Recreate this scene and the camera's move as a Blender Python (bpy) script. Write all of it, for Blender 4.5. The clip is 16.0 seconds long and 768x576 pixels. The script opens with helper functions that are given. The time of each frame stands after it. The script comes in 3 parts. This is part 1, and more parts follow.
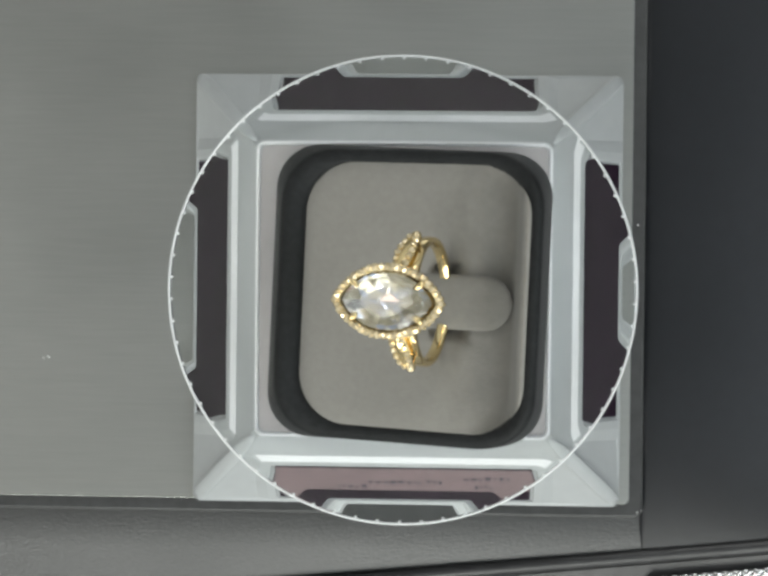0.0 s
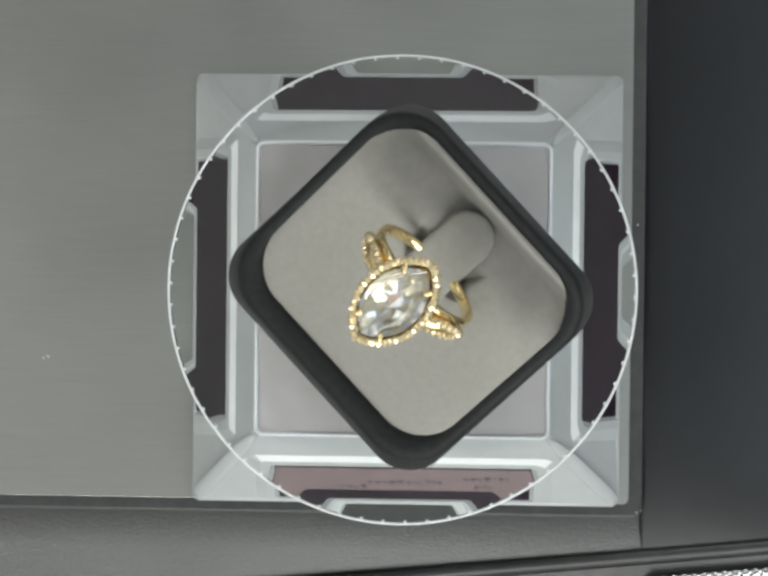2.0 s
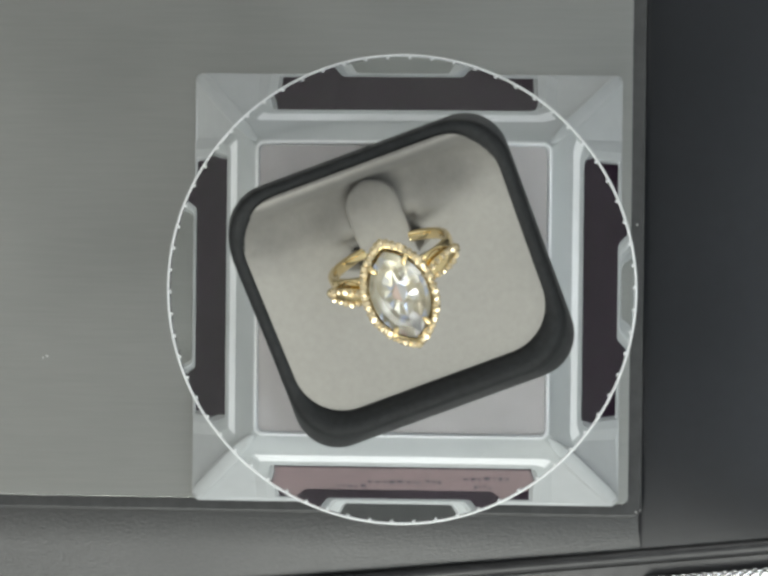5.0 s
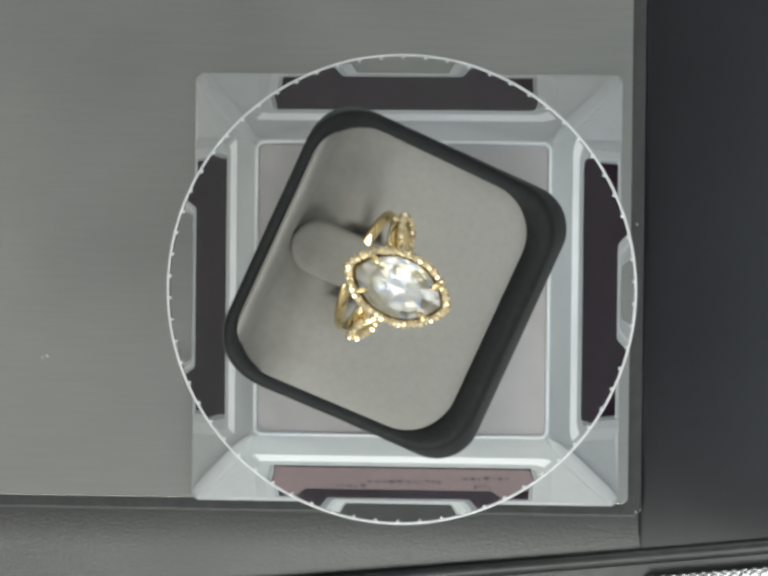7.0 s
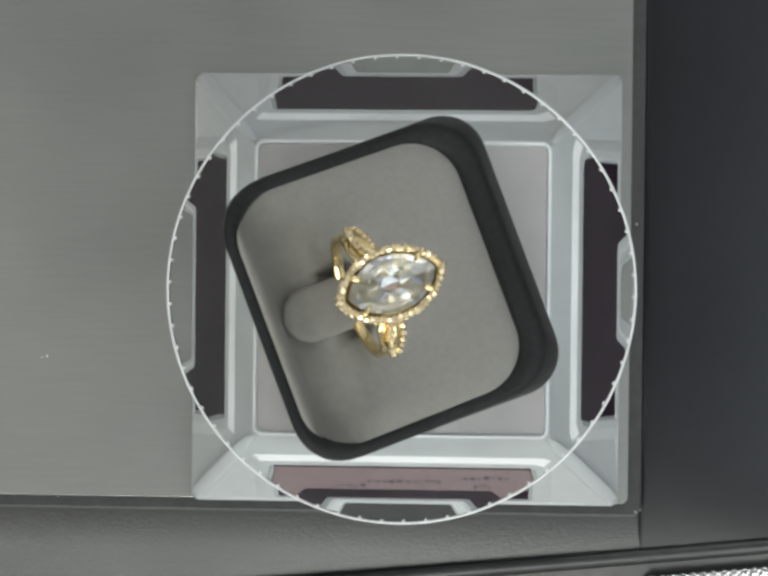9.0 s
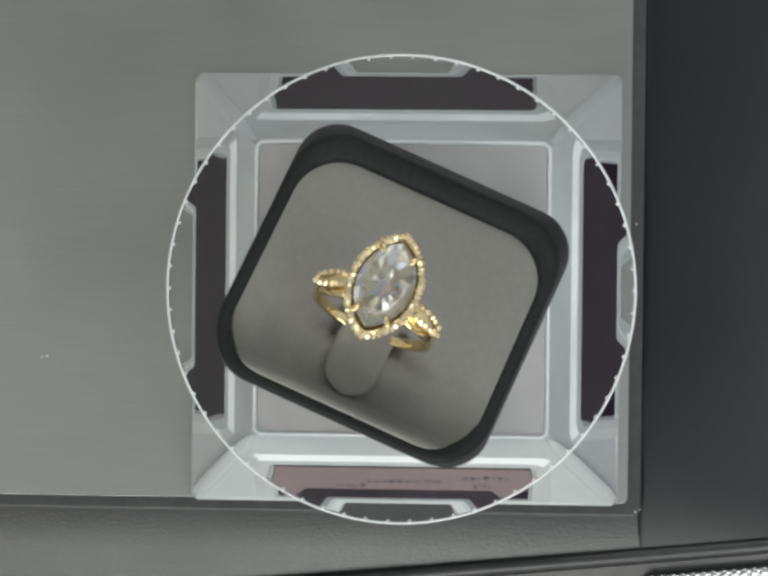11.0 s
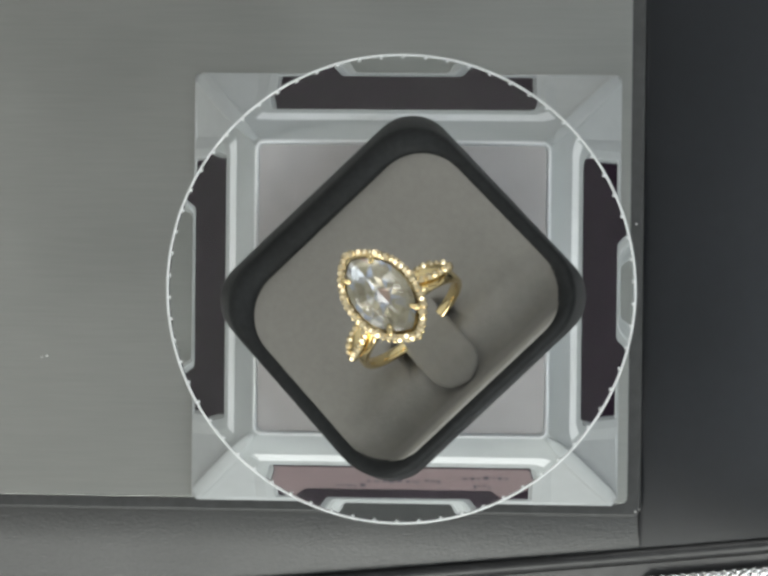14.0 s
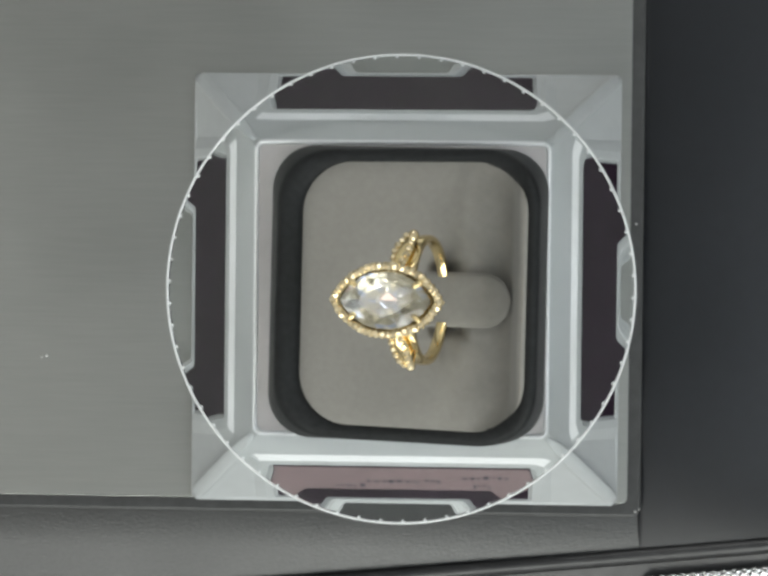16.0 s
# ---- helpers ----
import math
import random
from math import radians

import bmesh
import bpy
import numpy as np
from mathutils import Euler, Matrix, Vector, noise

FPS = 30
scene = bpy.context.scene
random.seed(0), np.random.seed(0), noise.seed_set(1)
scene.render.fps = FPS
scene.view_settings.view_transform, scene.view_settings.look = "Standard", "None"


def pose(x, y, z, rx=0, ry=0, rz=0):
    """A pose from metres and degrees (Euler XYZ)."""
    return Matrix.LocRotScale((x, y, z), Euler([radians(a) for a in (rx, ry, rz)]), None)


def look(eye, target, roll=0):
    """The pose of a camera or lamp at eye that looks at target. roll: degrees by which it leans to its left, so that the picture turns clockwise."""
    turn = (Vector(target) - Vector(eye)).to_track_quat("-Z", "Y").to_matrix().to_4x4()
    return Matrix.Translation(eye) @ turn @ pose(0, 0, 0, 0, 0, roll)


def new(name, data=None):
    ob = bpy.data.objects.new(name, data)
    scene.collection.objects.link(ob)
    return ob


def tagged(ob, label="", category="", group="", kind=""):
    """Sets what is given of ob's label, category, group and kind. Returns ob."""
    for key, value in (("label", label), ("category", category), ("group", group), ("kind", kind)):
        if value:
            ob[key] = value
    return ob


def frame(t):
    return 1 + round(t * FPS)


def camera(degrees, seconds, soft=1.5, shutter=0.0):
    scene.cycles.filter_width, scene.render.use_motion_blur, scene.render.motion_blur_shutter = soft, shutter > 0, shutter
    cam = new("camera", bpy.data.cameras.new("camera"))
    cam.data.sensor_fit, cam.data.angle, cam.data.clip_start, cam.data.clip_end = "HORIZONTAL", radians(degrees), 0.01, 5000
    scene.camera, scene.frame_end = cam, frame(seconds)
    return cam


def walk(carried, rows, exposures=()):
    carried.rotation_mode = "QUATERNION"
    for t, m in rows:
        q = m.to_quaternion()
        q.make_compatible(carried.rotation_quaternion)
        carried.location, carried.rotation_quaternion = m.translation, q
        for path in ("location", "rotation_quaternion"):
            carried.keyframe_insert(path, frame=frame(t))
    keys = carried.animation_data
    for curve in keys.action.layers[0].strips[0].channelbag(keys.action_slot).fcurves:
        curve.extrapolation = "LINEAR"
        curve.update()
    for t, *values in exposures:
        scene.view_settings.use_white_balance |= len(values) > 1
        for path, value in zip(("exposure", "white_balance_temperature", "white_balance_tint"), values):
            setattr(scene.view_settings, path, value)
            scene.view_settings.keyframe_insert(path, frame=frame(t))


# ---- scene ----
cam = camera(22.31, 16.0, soft=3.2, shutter=0.5)
EYE = (0.0125, 0.0042, 0.360)
walk(cam, [
    (0.0, pose(*EYE, -0.660, 2.682, 0)),
    (4.0, pose(*EYE, -0.668, 2.660, 0)),
    (9.0, pose(*EYE, -0.684, 2.643, 0)),
    (16.0, pose(*EYE, -0.688, 2.632, 0)),
], [(0.0, 0.26), (4.0, 0.26), (6.5, 0.18), (16.0, 0.17)])

# ---- light: unseen panels set round a shop counter ----
world = bpy.data.worlds.new("world")
scene.world = world
world.use_nodes = True
world.node_tree.nodes["Background"].inputs[0].default_value = (0.9, 0.95, 1.0, 1)
world.node_tree.nodes["Background"].inputs[1].default_value = 0.15


def panel_lamp(x, y, z, sx, sy, watts, colour, aim):
    data = bpy.data.lights.new("unseen_light", "AREA")
    data.shape, data.size, data.size_y = "RECTANGLE", sx, sy
    data.energy, data.color = watts, colour
    ob = new("unseen_light", data)
    ob.matrix_world = look((x, y, z), aim)
    return ob


panel_lamp(0.10, -1.84, 1.13, 2.0, 1.1, 34, (0.98, 1.0, 0.95), (0.10, 0, 1.08))      # unseen key light, placed to the south
panel_lamp(-1.30, -0.5, 1.73, 0.6, 1.2, 6, (1.0, 0.98, 0.95), (-1.30, -0.5, 0))          # unseen fills at ceiling height, added to brighten the other sides
panel_lamp(0.20, 1.55, 1.73, 1.2, 0.5, 10, (1.0, 1.0, 0.98), (0.20, 1.55, 0))
panel_lamp(1.00, -0.35, 1.73, 0.6, 1.2, 7.5, (0.82, 0.91, 1.0), (1.00, -0.35, 0))


# ---- materials ----
def material(name, colour, rough=0.5, metal=0.0, vary=0.15, scale=400.0, bump=0.0, bump_scale=2000.0, stretch=(1, 1, 1),
             sheen=0.0, rough_vary=0.0, big=0.0, coat=0.0, spec=0.5):
    m = bpy.data.materials.new(name)
    m.use_nodes = True
    nt = m.node_tree
    b = nt.nodes["Principled BSDF"]
    b.inputs["Metallic"].default_value = metal
    b.inputs["Roughness"].default_value = rough
    b.inputs["Specular IOR Level"].default_value = spec
    if sheen:
        b.inputs["Sheen Weight"].default_value = sheen
        b.inputs["Sheen Roughness"].default_value = 0.4
    if coat:
        b.inputs["Coat Weight"].default_value = coat
        b.inputs["Coat Roughness"].default_value = 0.08
    tc = nt.nodes.new("ShaderNodeTexCoord")
    mp = nt.nodes.new("ShaderNodeMapping")
    mp.inputs["Scale"].default_value = stretch
    nt.links.new(tc.outputs["Object"], mp.inputs["Vector"])
    n1 = nt.nodes.new("ShaderNodeTexNoise")
    n1.inputs["Scale"].default_value = scale
    n1.inputs["Detail"].default_value = 5
    nt.links.new(mp.outputs[0], n1.inputs["Vector"])
    n2 = nt.nodes.new("ShaderNodeTexNoise")
    n2.inputs["Scale"].default_value = 35.0
    n2.inputs["Detail"].default_value = 3
    nt.links.new(tc.outputs["Object"], n2.inputs["Vector"])
    # fine grain and broad stains, mixed into one brightness factor
    a = nt.nodes.new("ShaderNodeMapRange")
    a.inputs["From Min"].default_value, a.inputs["From Max"].default_value = 0.3, 0.7
    a.inputs["To Min"].default_value, a.inputs["To Max"].default_value = 1 - vary, 1 + vary
    nt.links.new(n1.outputs["Fac"], a.inputs["Value"])
    c = nt.nodes.new("ShaderNodeMapRange")
    c.inputs["From Min"].default_value, c.inputs["From Max"].default_value = 0.3, 0.7
    c.inputs["To Min"].default_value, c.inputs["To Max"].default_value = 1 - big, 1 + big
    nt.links.new(n2.outputs["Fac"], c.inputs["Value"])
    mul = nt.nodes.new("ShaderNodeMath")
    mul.operation = "MULTIPLY"
    nt.links.new(a.outputs[0], mul.inputs[0])
    nt.links.new(c.outputs[0], mul.inputs[1])
    vm = nt.nodes.new("ShaderNodeVectorMath")
    vm.operation = "SCALE"
    vm.inputs[0].default_value = colour
    nt.links.new(mul.outputs[0], vm.inputs["Scale"])
    nt.links.new(vm.outputs["Vector"], b.inputs["Base Color"])
    if rough_vary:
        r = nt.nodes.new("ShaderNodeMapRange")
        r.inputs["From Min"].default_value, r.inputs["From Max"].default_value = 0.3, 0.7
        r.inputs["To Min"].default_value, r.inputs["To Max"].default_value = rough - rough_vary, rough + rough_vary
        nt.links.new(n2.outputs["Fac"], r.inputs["Value"])
        nt.links.new(r.outputs[0], b.inputs["Roughness"])
    if bump:
        n3 = nt.nodes.new("ShaderNodeTexNoise")
        n3.inputs["Scale"].default_value = bump_scale
        n3.inputs["Detail"].default_value = 3
        nt.links.new(mp.outputs[0], n3.inputs["Vector"])
        bp = nt.nodes.new("ShaderNodeBump")
        bp.inputs["Strength"].default_value = bump
        bp.inputs["Distance"].default_value = 0.0003
        nt.links.new(n3.outputs["Fac"], bp.inputs["Height"])
        nt.links.new(bp.outputs[0], b.inputs["Normal"])
    return m


def clear(name, colour, ior, rough=0.0):
    m = bpy.data.materials.new(name)
    m.use_nodes = True
    b = m.node_tree.nodes["Principled BSDF"]
    b.inputs["Base Color"].default_value = (*colour, 1)
    b.inputs["Transmission Weight"].default_value = 1.0
    b.inputs["IOR"].default_value = ior
    b.inputs["Roughness"].default_value = rough
    return m


STEEL = material("brushed_steel", (0.47, 0.476, 0.452), 0.34, 1.0, 0.03, 90, 0.05, 140, (1, 26, 1), rough_vary=0.02, big=0.03)
RUBBER = material("black_rim_plastic", (0.042, 0.043, 0.043), 0.5, 0, 0.2, 500, 0.1, 1500)
BODY = material("textured_black_plastic", (0.0145, 0.0155, 0.0150), 0.45, 0, 0.25, 1100, 0.38, 1300, (1, 1.8, 1), rough_vary=0.03, big=0.1, spec=1.0)
# smoother, darker copy of BODY: the housing's right side with its shade in the colour
SIDE = material("smooth_shaded_plastic", (0.0062, 0.0072, 0.0095), 0.37, 0, 0.15, 400, 0.08, 1500, rough_vary=0.03, big=0.1, spec=0.47)
WHITE = material("white_abs_plastic", (0.43, 0.45, 0.455), 0.36, 0, 0.03, 300, 0.03, 1500, big=0.04)
# whiter than the housing: highlights on bead and bezel put into the colour
LIT_WHITE = material("highlight_white_plastic", (0.72, 0.73, 0.74), 0.34, 0, 0.03, 300)
SATIN = material("satin_grey_top", (0.50, 0.475, 0.475), 0.28, 0.35, 0.04, 300, 0.03, 900, big=0.06)
CELL = material("solar_cell", (0.017, 0.009, 0.017), 0.3, 0, 0.25, 500, 0.02, 900, big=0.2, spec=0.17)
LEATHER = material("black_leatherette", (0.0125, 0.014, 0.0145), 0.62, 0, 0.25, 900, 0.45, 1500, sheen=0.06, big=0.2, spec=0.28)
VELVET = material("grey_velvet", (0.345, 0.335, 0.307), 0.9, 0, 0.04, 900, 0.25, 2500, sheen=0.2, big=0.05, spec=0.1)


def lay_pile(m, lean):
    """The pile lies over to one side: it turns the shading normal that way."""
    nt = m.node_tree
    b = nt.nodes["Principled BSDF"]
    old = b.inputs["Normal"].links[0].from_socket
    tr = nt.nodes.new("ShaderNodeVectorTransform")
    tr.vector_type, tr.convert_from, tr.convert_to = "VECTOR", "OBJECT", "WORLD"
    tr.inputs[0].default_value = lean
    add = nt.nodes.new("ShaderNodeVectorMath")
    add.operation = "ADD"
    nt.links.new(old, add.inputs[0])
    nt.links.new(tr.outputs[0], add.inputs[1])
    nm = nt.nodes.new("ShaderNodeVectorMath")
    nm.operation = "NORMALIZE"
    nt.links.new(add.outputs[0], nm.inputs[0])
    nt.links.new(nm.outputs[0], b.inputs["Normal"])


def paint_shading(m, x0, x1, k0, k1, cloud=0.008):
    """Paints shading into the base colour along x, with a cloudy border."""
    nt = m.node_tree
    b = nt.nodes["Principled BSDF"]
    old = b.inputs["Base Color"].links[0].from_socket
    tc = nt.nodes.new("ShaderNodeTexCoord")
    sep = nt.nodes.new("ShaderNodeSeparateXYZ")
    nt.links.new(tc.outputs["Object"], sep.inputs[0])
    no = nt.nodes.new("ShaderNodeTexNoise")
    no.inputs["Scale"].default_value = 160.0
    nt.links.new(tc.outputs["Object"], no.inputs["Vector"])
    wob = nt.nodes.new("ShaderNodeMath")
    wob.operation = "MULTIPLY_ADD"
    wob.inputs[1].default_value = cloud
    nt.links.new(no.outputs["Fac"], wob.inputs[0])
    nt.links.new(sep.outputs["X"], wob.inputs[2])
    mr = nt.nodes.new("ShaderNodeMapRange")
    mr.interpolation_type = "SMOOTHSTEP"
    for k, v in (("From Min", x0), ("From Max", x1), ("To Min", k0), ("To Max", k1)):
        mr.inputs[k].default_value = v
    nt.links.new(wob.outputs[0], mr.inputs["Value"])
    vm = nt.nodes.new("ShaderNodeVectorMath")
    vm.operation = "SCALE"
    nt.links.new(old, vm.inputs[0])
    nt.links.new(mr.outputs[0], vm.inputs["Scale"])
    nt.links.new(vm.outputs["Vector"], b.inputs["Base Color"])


lay_pile(VELVET, (-0.72, 0.0, 0.0))
# shade towards the hollow and the tongue's end, put into the velvet's colour
paint_shading(VELVET, 0.010, 0.0235, 1.0, 0.52)
# the light line on the lip, painted on as a brighter colour
paint_shading(VELVET, 0.0196, 0.0204, 1.0, 1.9, 0.0006)
GOLD = material("yellow_gold", (0.90, 0.72, 0.39), 0.10, 1.0, 0.05, 900, 0.05, 1200, big=0.05)
PINK = material("pink_reflection", (0.20, 0.145, 0.150), 0.6, 0, 0.08, 300, big=0.08)
REFLECTED_MARK = material("reflected_mark", (0.06, 0.045, 0.06), 0.6)
CRUMB = material("white_crumb", (0.6, 0.6, 0.58), 0.5)
WALL = material("wall_paint", (0.74, 0.75, 0.74), 0.8, 0, 0.03, 20, big=0.03)
CEIL = material("ceiling_paint", (0.46, 0.47, 0.47), 0.9, 0, 0.03, 20, big=0.03)
TABLE = material("table_laminate", (0.10, 0.10, 0.105), 0.4, 0, 0.15, 300, 0.1, 800)
TRAY = material("glossy_black_plastic", (0.030, 0.030, 0.031), 0.38, 0, 0.2, 300, rough_vary=0.05)
SILVER = material("polished_silver", (0.85, 0.85, 0.86), 0.12, 1.0, 0.04, 900)
ACRYLIC = clear("clear_acrylic", (0.97, 0.985, 0.98), 1.49)
# opaque white stands in for the bright glints of the clear edge
EDGE_WHITE = material("whitened_acrylic_edge", (0.88, 0.90, 0.90), 0.25, 0, 0.05, 500)


STONE = clear("clear_stone", (1.0, 1.0, 0.98), 1.45)


def facet_metal(name):
    """Random tints per facet stand in for the stone's flashes and colour fire."""
    m = bpy.data.materials.new(name)
    m.use_nodes = True
    nt = m.node_tree
    b = nt.nodes["Principled BSDF"]
    b.inputs["Metallic"].default_value = 0.6
    b.inputs["Roughness"].default_value = 0.15
    geo = nt.nodes.new("ShaderNodeNewGeometry")
    ramp = nt.nodes.new("ShaderNodeValToRGB")
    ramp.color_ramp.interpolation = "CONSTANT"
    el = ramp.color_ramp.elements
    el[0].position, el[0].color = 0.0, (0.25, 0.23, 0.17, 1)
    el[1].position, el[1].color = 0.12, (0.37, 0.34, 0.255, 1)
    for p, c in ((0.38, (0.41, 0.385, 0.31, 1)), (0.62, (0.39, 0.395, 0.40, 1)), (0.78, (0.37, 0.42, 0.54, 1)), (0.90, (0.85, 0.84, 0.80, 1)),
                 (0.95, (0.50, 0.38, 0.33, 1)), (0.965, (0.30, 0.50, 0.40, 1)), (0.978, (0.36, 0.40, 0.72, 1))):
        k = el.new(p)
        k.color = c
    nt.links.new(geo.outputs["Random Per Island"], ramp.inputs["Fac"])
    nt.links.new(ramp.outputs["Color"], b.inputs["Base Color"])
    return m


BACK_FACETS = facet_metal("painted_glint_facets")
SMALL_STONE = material("small_pave_stone", (0.95, 0.80, 0.52), 0.16, 0.65, 0.05, 900)


# ---- mesh helpers ----
def part(name, bm, mat, parent=None, label="", smooth=False, bevel=0.0):
    me = bpy.data.meshes.new(name)
    bmesh.ops.recalc_face_normals(bm, faces=bm.faces)
    bm.to_mesh(me)
    bm.free()
    me.materials.append(mat)
    if smooth:
        for p in me.polygons:
            p.use_smooth = True
    ob = new(name, me)
    if parent is not None:
        ob.parent = parent
    if label:
        ob["label"] = label
    if bevel:
        md = ob.modifiers.new("bevel", "BEVEL")
        md.width, md.segments, md.limit_method, md.angle_limit = bevel, 3, "ANGLE", radians(25)
    return ob


def empty(name):
    ob = new(name)
    ob.empty_display_size = 0.01
    return ob


def box(bm, x0, x1, y0, y1, z0, z1):
    v = [bm.verts.new((x, y, z)) for z in (z0, z1) for y in (y0, y1) for x in (x0, x1)]
    for f in ((0, 2, 3, 1), (4, 5, 7, 6), (0, 1, 5, 4), (2, 6, 7, 3), (0, 4, 6, 2), (1, 3, 7, 5)):
        bm.faces.new([v[i] for i in f])
    return v


def rounded(x0, x1, y0, y1, r, seg=8):
    pts = []
    for cx, cy, a0 in ((x1 - r, y1 - r, 0), (x0 + r, y1 - r, 90), (x0 + r, y0 + r, 180), (x1 - r, y0 + r, 270)):
        for i in range(seg + 1):
            a = radians(a0 + 90 * i / seg)
            pts.append((cx + r * math.cos(a), cy + r * math.sin(a)))
    return pts


def loft(bm, loops, cap_start=True, cap_end=True, closed=False):
    rings = [[bm.verts.new(p) for p in lp] for lp in loops]
    pairs = list(zip(rings, rings[1:])) + ([(rings[-1], rings[0])] if closed else [])
    for a, b in pairs:
        n = len(a)
        for i in range(n):
            bm.faces.new((a[i], a[(i + 1) % n], b[(i + 1) % n], b[i]))
    if cap_start and not closed:
        bm.faces.new(rings[0][::-1])
    if cap_end and not closed:
        bm.faces.new(rings[-1])
    return rings


def slab(x0, x1, y0, y1, z0, z1, r, edge=0.0004, seg=6):
    """A plate with rounded corners and a softened top edge."""
    bm = bmesh.new()
    lo = [(x, y, z0) for x, y in rounded(x0, x1, y0, y1, r, seg)]
    mid = [(x, y, z1 - edge) for x, y in rounded(x0, x1, y0, y1, r, seg)]
    e = edge * 0.3
    mid2 = [(x, y, z1 - e) for x, y in rounded(x0 + e, x1 - e, y0 + e, y1 - e, r - e, seg)]
    top = [(x, y, z1) for x, y in rounded(x0 + edge, x1 - edge, y0 + edge, y1 - edge, max(r - edge, 0.0001), seg)]
    loft(bm, [lo, mid, mid2, top])
    return bm


def smooth(a, b, x):
    """From 0 at a to 1 at b, with soft ends."""
    f = min(max((x - a) / (b - a), 0.0), 1.0)
    return f * f * (3 - 2 * f)


# ---- the room ----
def room():
    bm = bmesh.new()
    box(bm, -1.9, 1.9, -1.9, 1.9, -0.06, -0.03)
    tagged(part("tabletop", bm, TABLE), "dark grey laminate counter top under the scale", "counter", kind="structure")
    for name, b in (("wall_north", (-2, 2, 1.9, 2.0)), ("wall_south", (-2, 2, -2.0, -1.9)),
                    ("wall_east", (1.9, 2.0, -1.9, 1.9)), ("wall_west", (-2.0, -1.9, -1.9, 1.9))):
        bm = bmesh.new()
        box(bm, *b, -0.06, 1.75)
        tagged(part(name, bm, WALL), "plain painted shop wall", "wall", kind="structure")
    bm = bmesh.new()
    box(bm, -2, 2, -2, 2, 1.75, 1.85)
    tagged(part("ceiling", bm, CEIL), "plain painted ceiling", "ceiling", kind="structure")


# ---- the weighing scale ----
PX1, PY0 = 0.0412, -0.0394      # edges of the steel plate


HY0, FALL = -0.0405, math.tan(radians(21))


def housing_z(y):
    """Height of the housing's top: flat under the plate, then rounded over into a slope in front."""
    d = HY0 - y
    if d <= 0:
        return -0.0055
    if d < 0.0095:
        return -0.0055 - FALL * d * d / 0.019
    return -0.0055 - FALL * (d - 0.00475)


def weighing_scale():
    e = empty("weighing_scale")
    tagged(e, "black plastic weighing scale with brushed steel plate", "scale")
    e.location = (0, 0, -0.03)
    e.rotation_euler = (0, 0, radians(-0.6))
    bm = bmesh.new()
    ys = [0.130, 0.126, 0.10, 0.0, -0.036] + [HY0 - 0.0095 * i / 10 for i in range(11)] + [-0.06, -0.08, -0.106, -0.110]
    loops = []
    for x, low in ((-0.20, 0.006), (-0.197, 0.001), (-0.190, 0.0), (0.150, 0.0), (0.157, 0.001), (0.160, 0.006)):
        row = [(x, y, 0.03 + housing_z(y) - max(low, 0.004 if y in (0.130, -0.110) else 0.0)) for y in ys]
        loops.append(row + [(x, -0.110, 0.0), (x, 0.130, 0.0)])
    loft(bm, loops)
    part("housing", bm, BODY, e, "textured black plastic housing that falls away in front", True)
    # the housing's right side, a separate piece so that it can be coloured darker
    bm = bmesh.new()
    x0, x1 = PX1 + 0.0025, 0.1495
    yf, yb = HY0 - 0.0095, -0.005
    ys = [0.124, 0.08] + [yb + (yf - yb) * i / 24 for i in range(25)] + [-0.07, -0.09, -0.106]

    def side_z(y):
        """Level at the back, then bending over until it falls as steeply as the housing's front."""
        if y < yf:
            return housing_z(y)
        u = min((y - yf) / (yb - yf), 1.0)
        return housing_z(yf) + FALL * (yb - yf) / 3 * (1 - (1 - u) ** 3)

    def roll(x, y):
        """This side rolls over a little, away from the plate, added for its reflection."""
        d = max(0.0, x - x0 - 0.004)
        fall = 1.5 * d * d if d < 0.024 else 0.000864 + 0.072 * (d - 0.024)
        return min(fall, 0.0030) * smooth(yf, yf + 0.02, y)
    cols = [(x0, -0.0003), (x0 + 0.0004, 0.0), (x0 + 0.0012, 0.0001)] + [(x0 + 0.004 + 0.003 * k, 0.0001) for k in range(12)] + [(x1, 0.0001)]
    tops = [[(x, y, 0.03 + side_z(y) + up - roll(x, y)) for y in ys] for x, up in cols]
    low = [[(x, y, 0.03 + housing_z(y) - 0.0020) for y in ys] for x in (x0, x1)]
    loft(bm, [low[0]] + tops + [low[1]])
    part("darkened_side", bm, SIDE, e, "right side of the housing, shade put into its colour", True)
    part("plate_carrier", slab(-0.18, PX1 + 0.0027, PY0 - 0.0028, 0.12, 0.0246, 0.0285, 0.002, 0.0006), RUBBER, e, "black plastic carrier rim")
    part("steel_plate", slab(-0.1775, PX1, PY0, 0.1175, 0.0286, 0.03, 0.0012, 0.00005), STEEL, e, "brushed stainless steel plate with horizontal grain")


# ---- the solar turntable ----
A, B, Z1, Z2 = 0.0392, 0.0256, 0.0025, 0.0220     # outer and inner half widths, foot and top of the slope
DISC_R, DISC_Z, DISC_T = 0.0401, 0.0262, 0.0030
BASE_TURN = -0.6


def slope(u, v, sink=0.0):
    r, z = A + (B - A) * v, Z1 + (Z2 - Z1) * v
    n = Vector((0, -(Z2 - Z1), -(A - B))).normalized()
    return Vector((u, -r, z)) + Vector((0, -n.y, n.z)) * sink


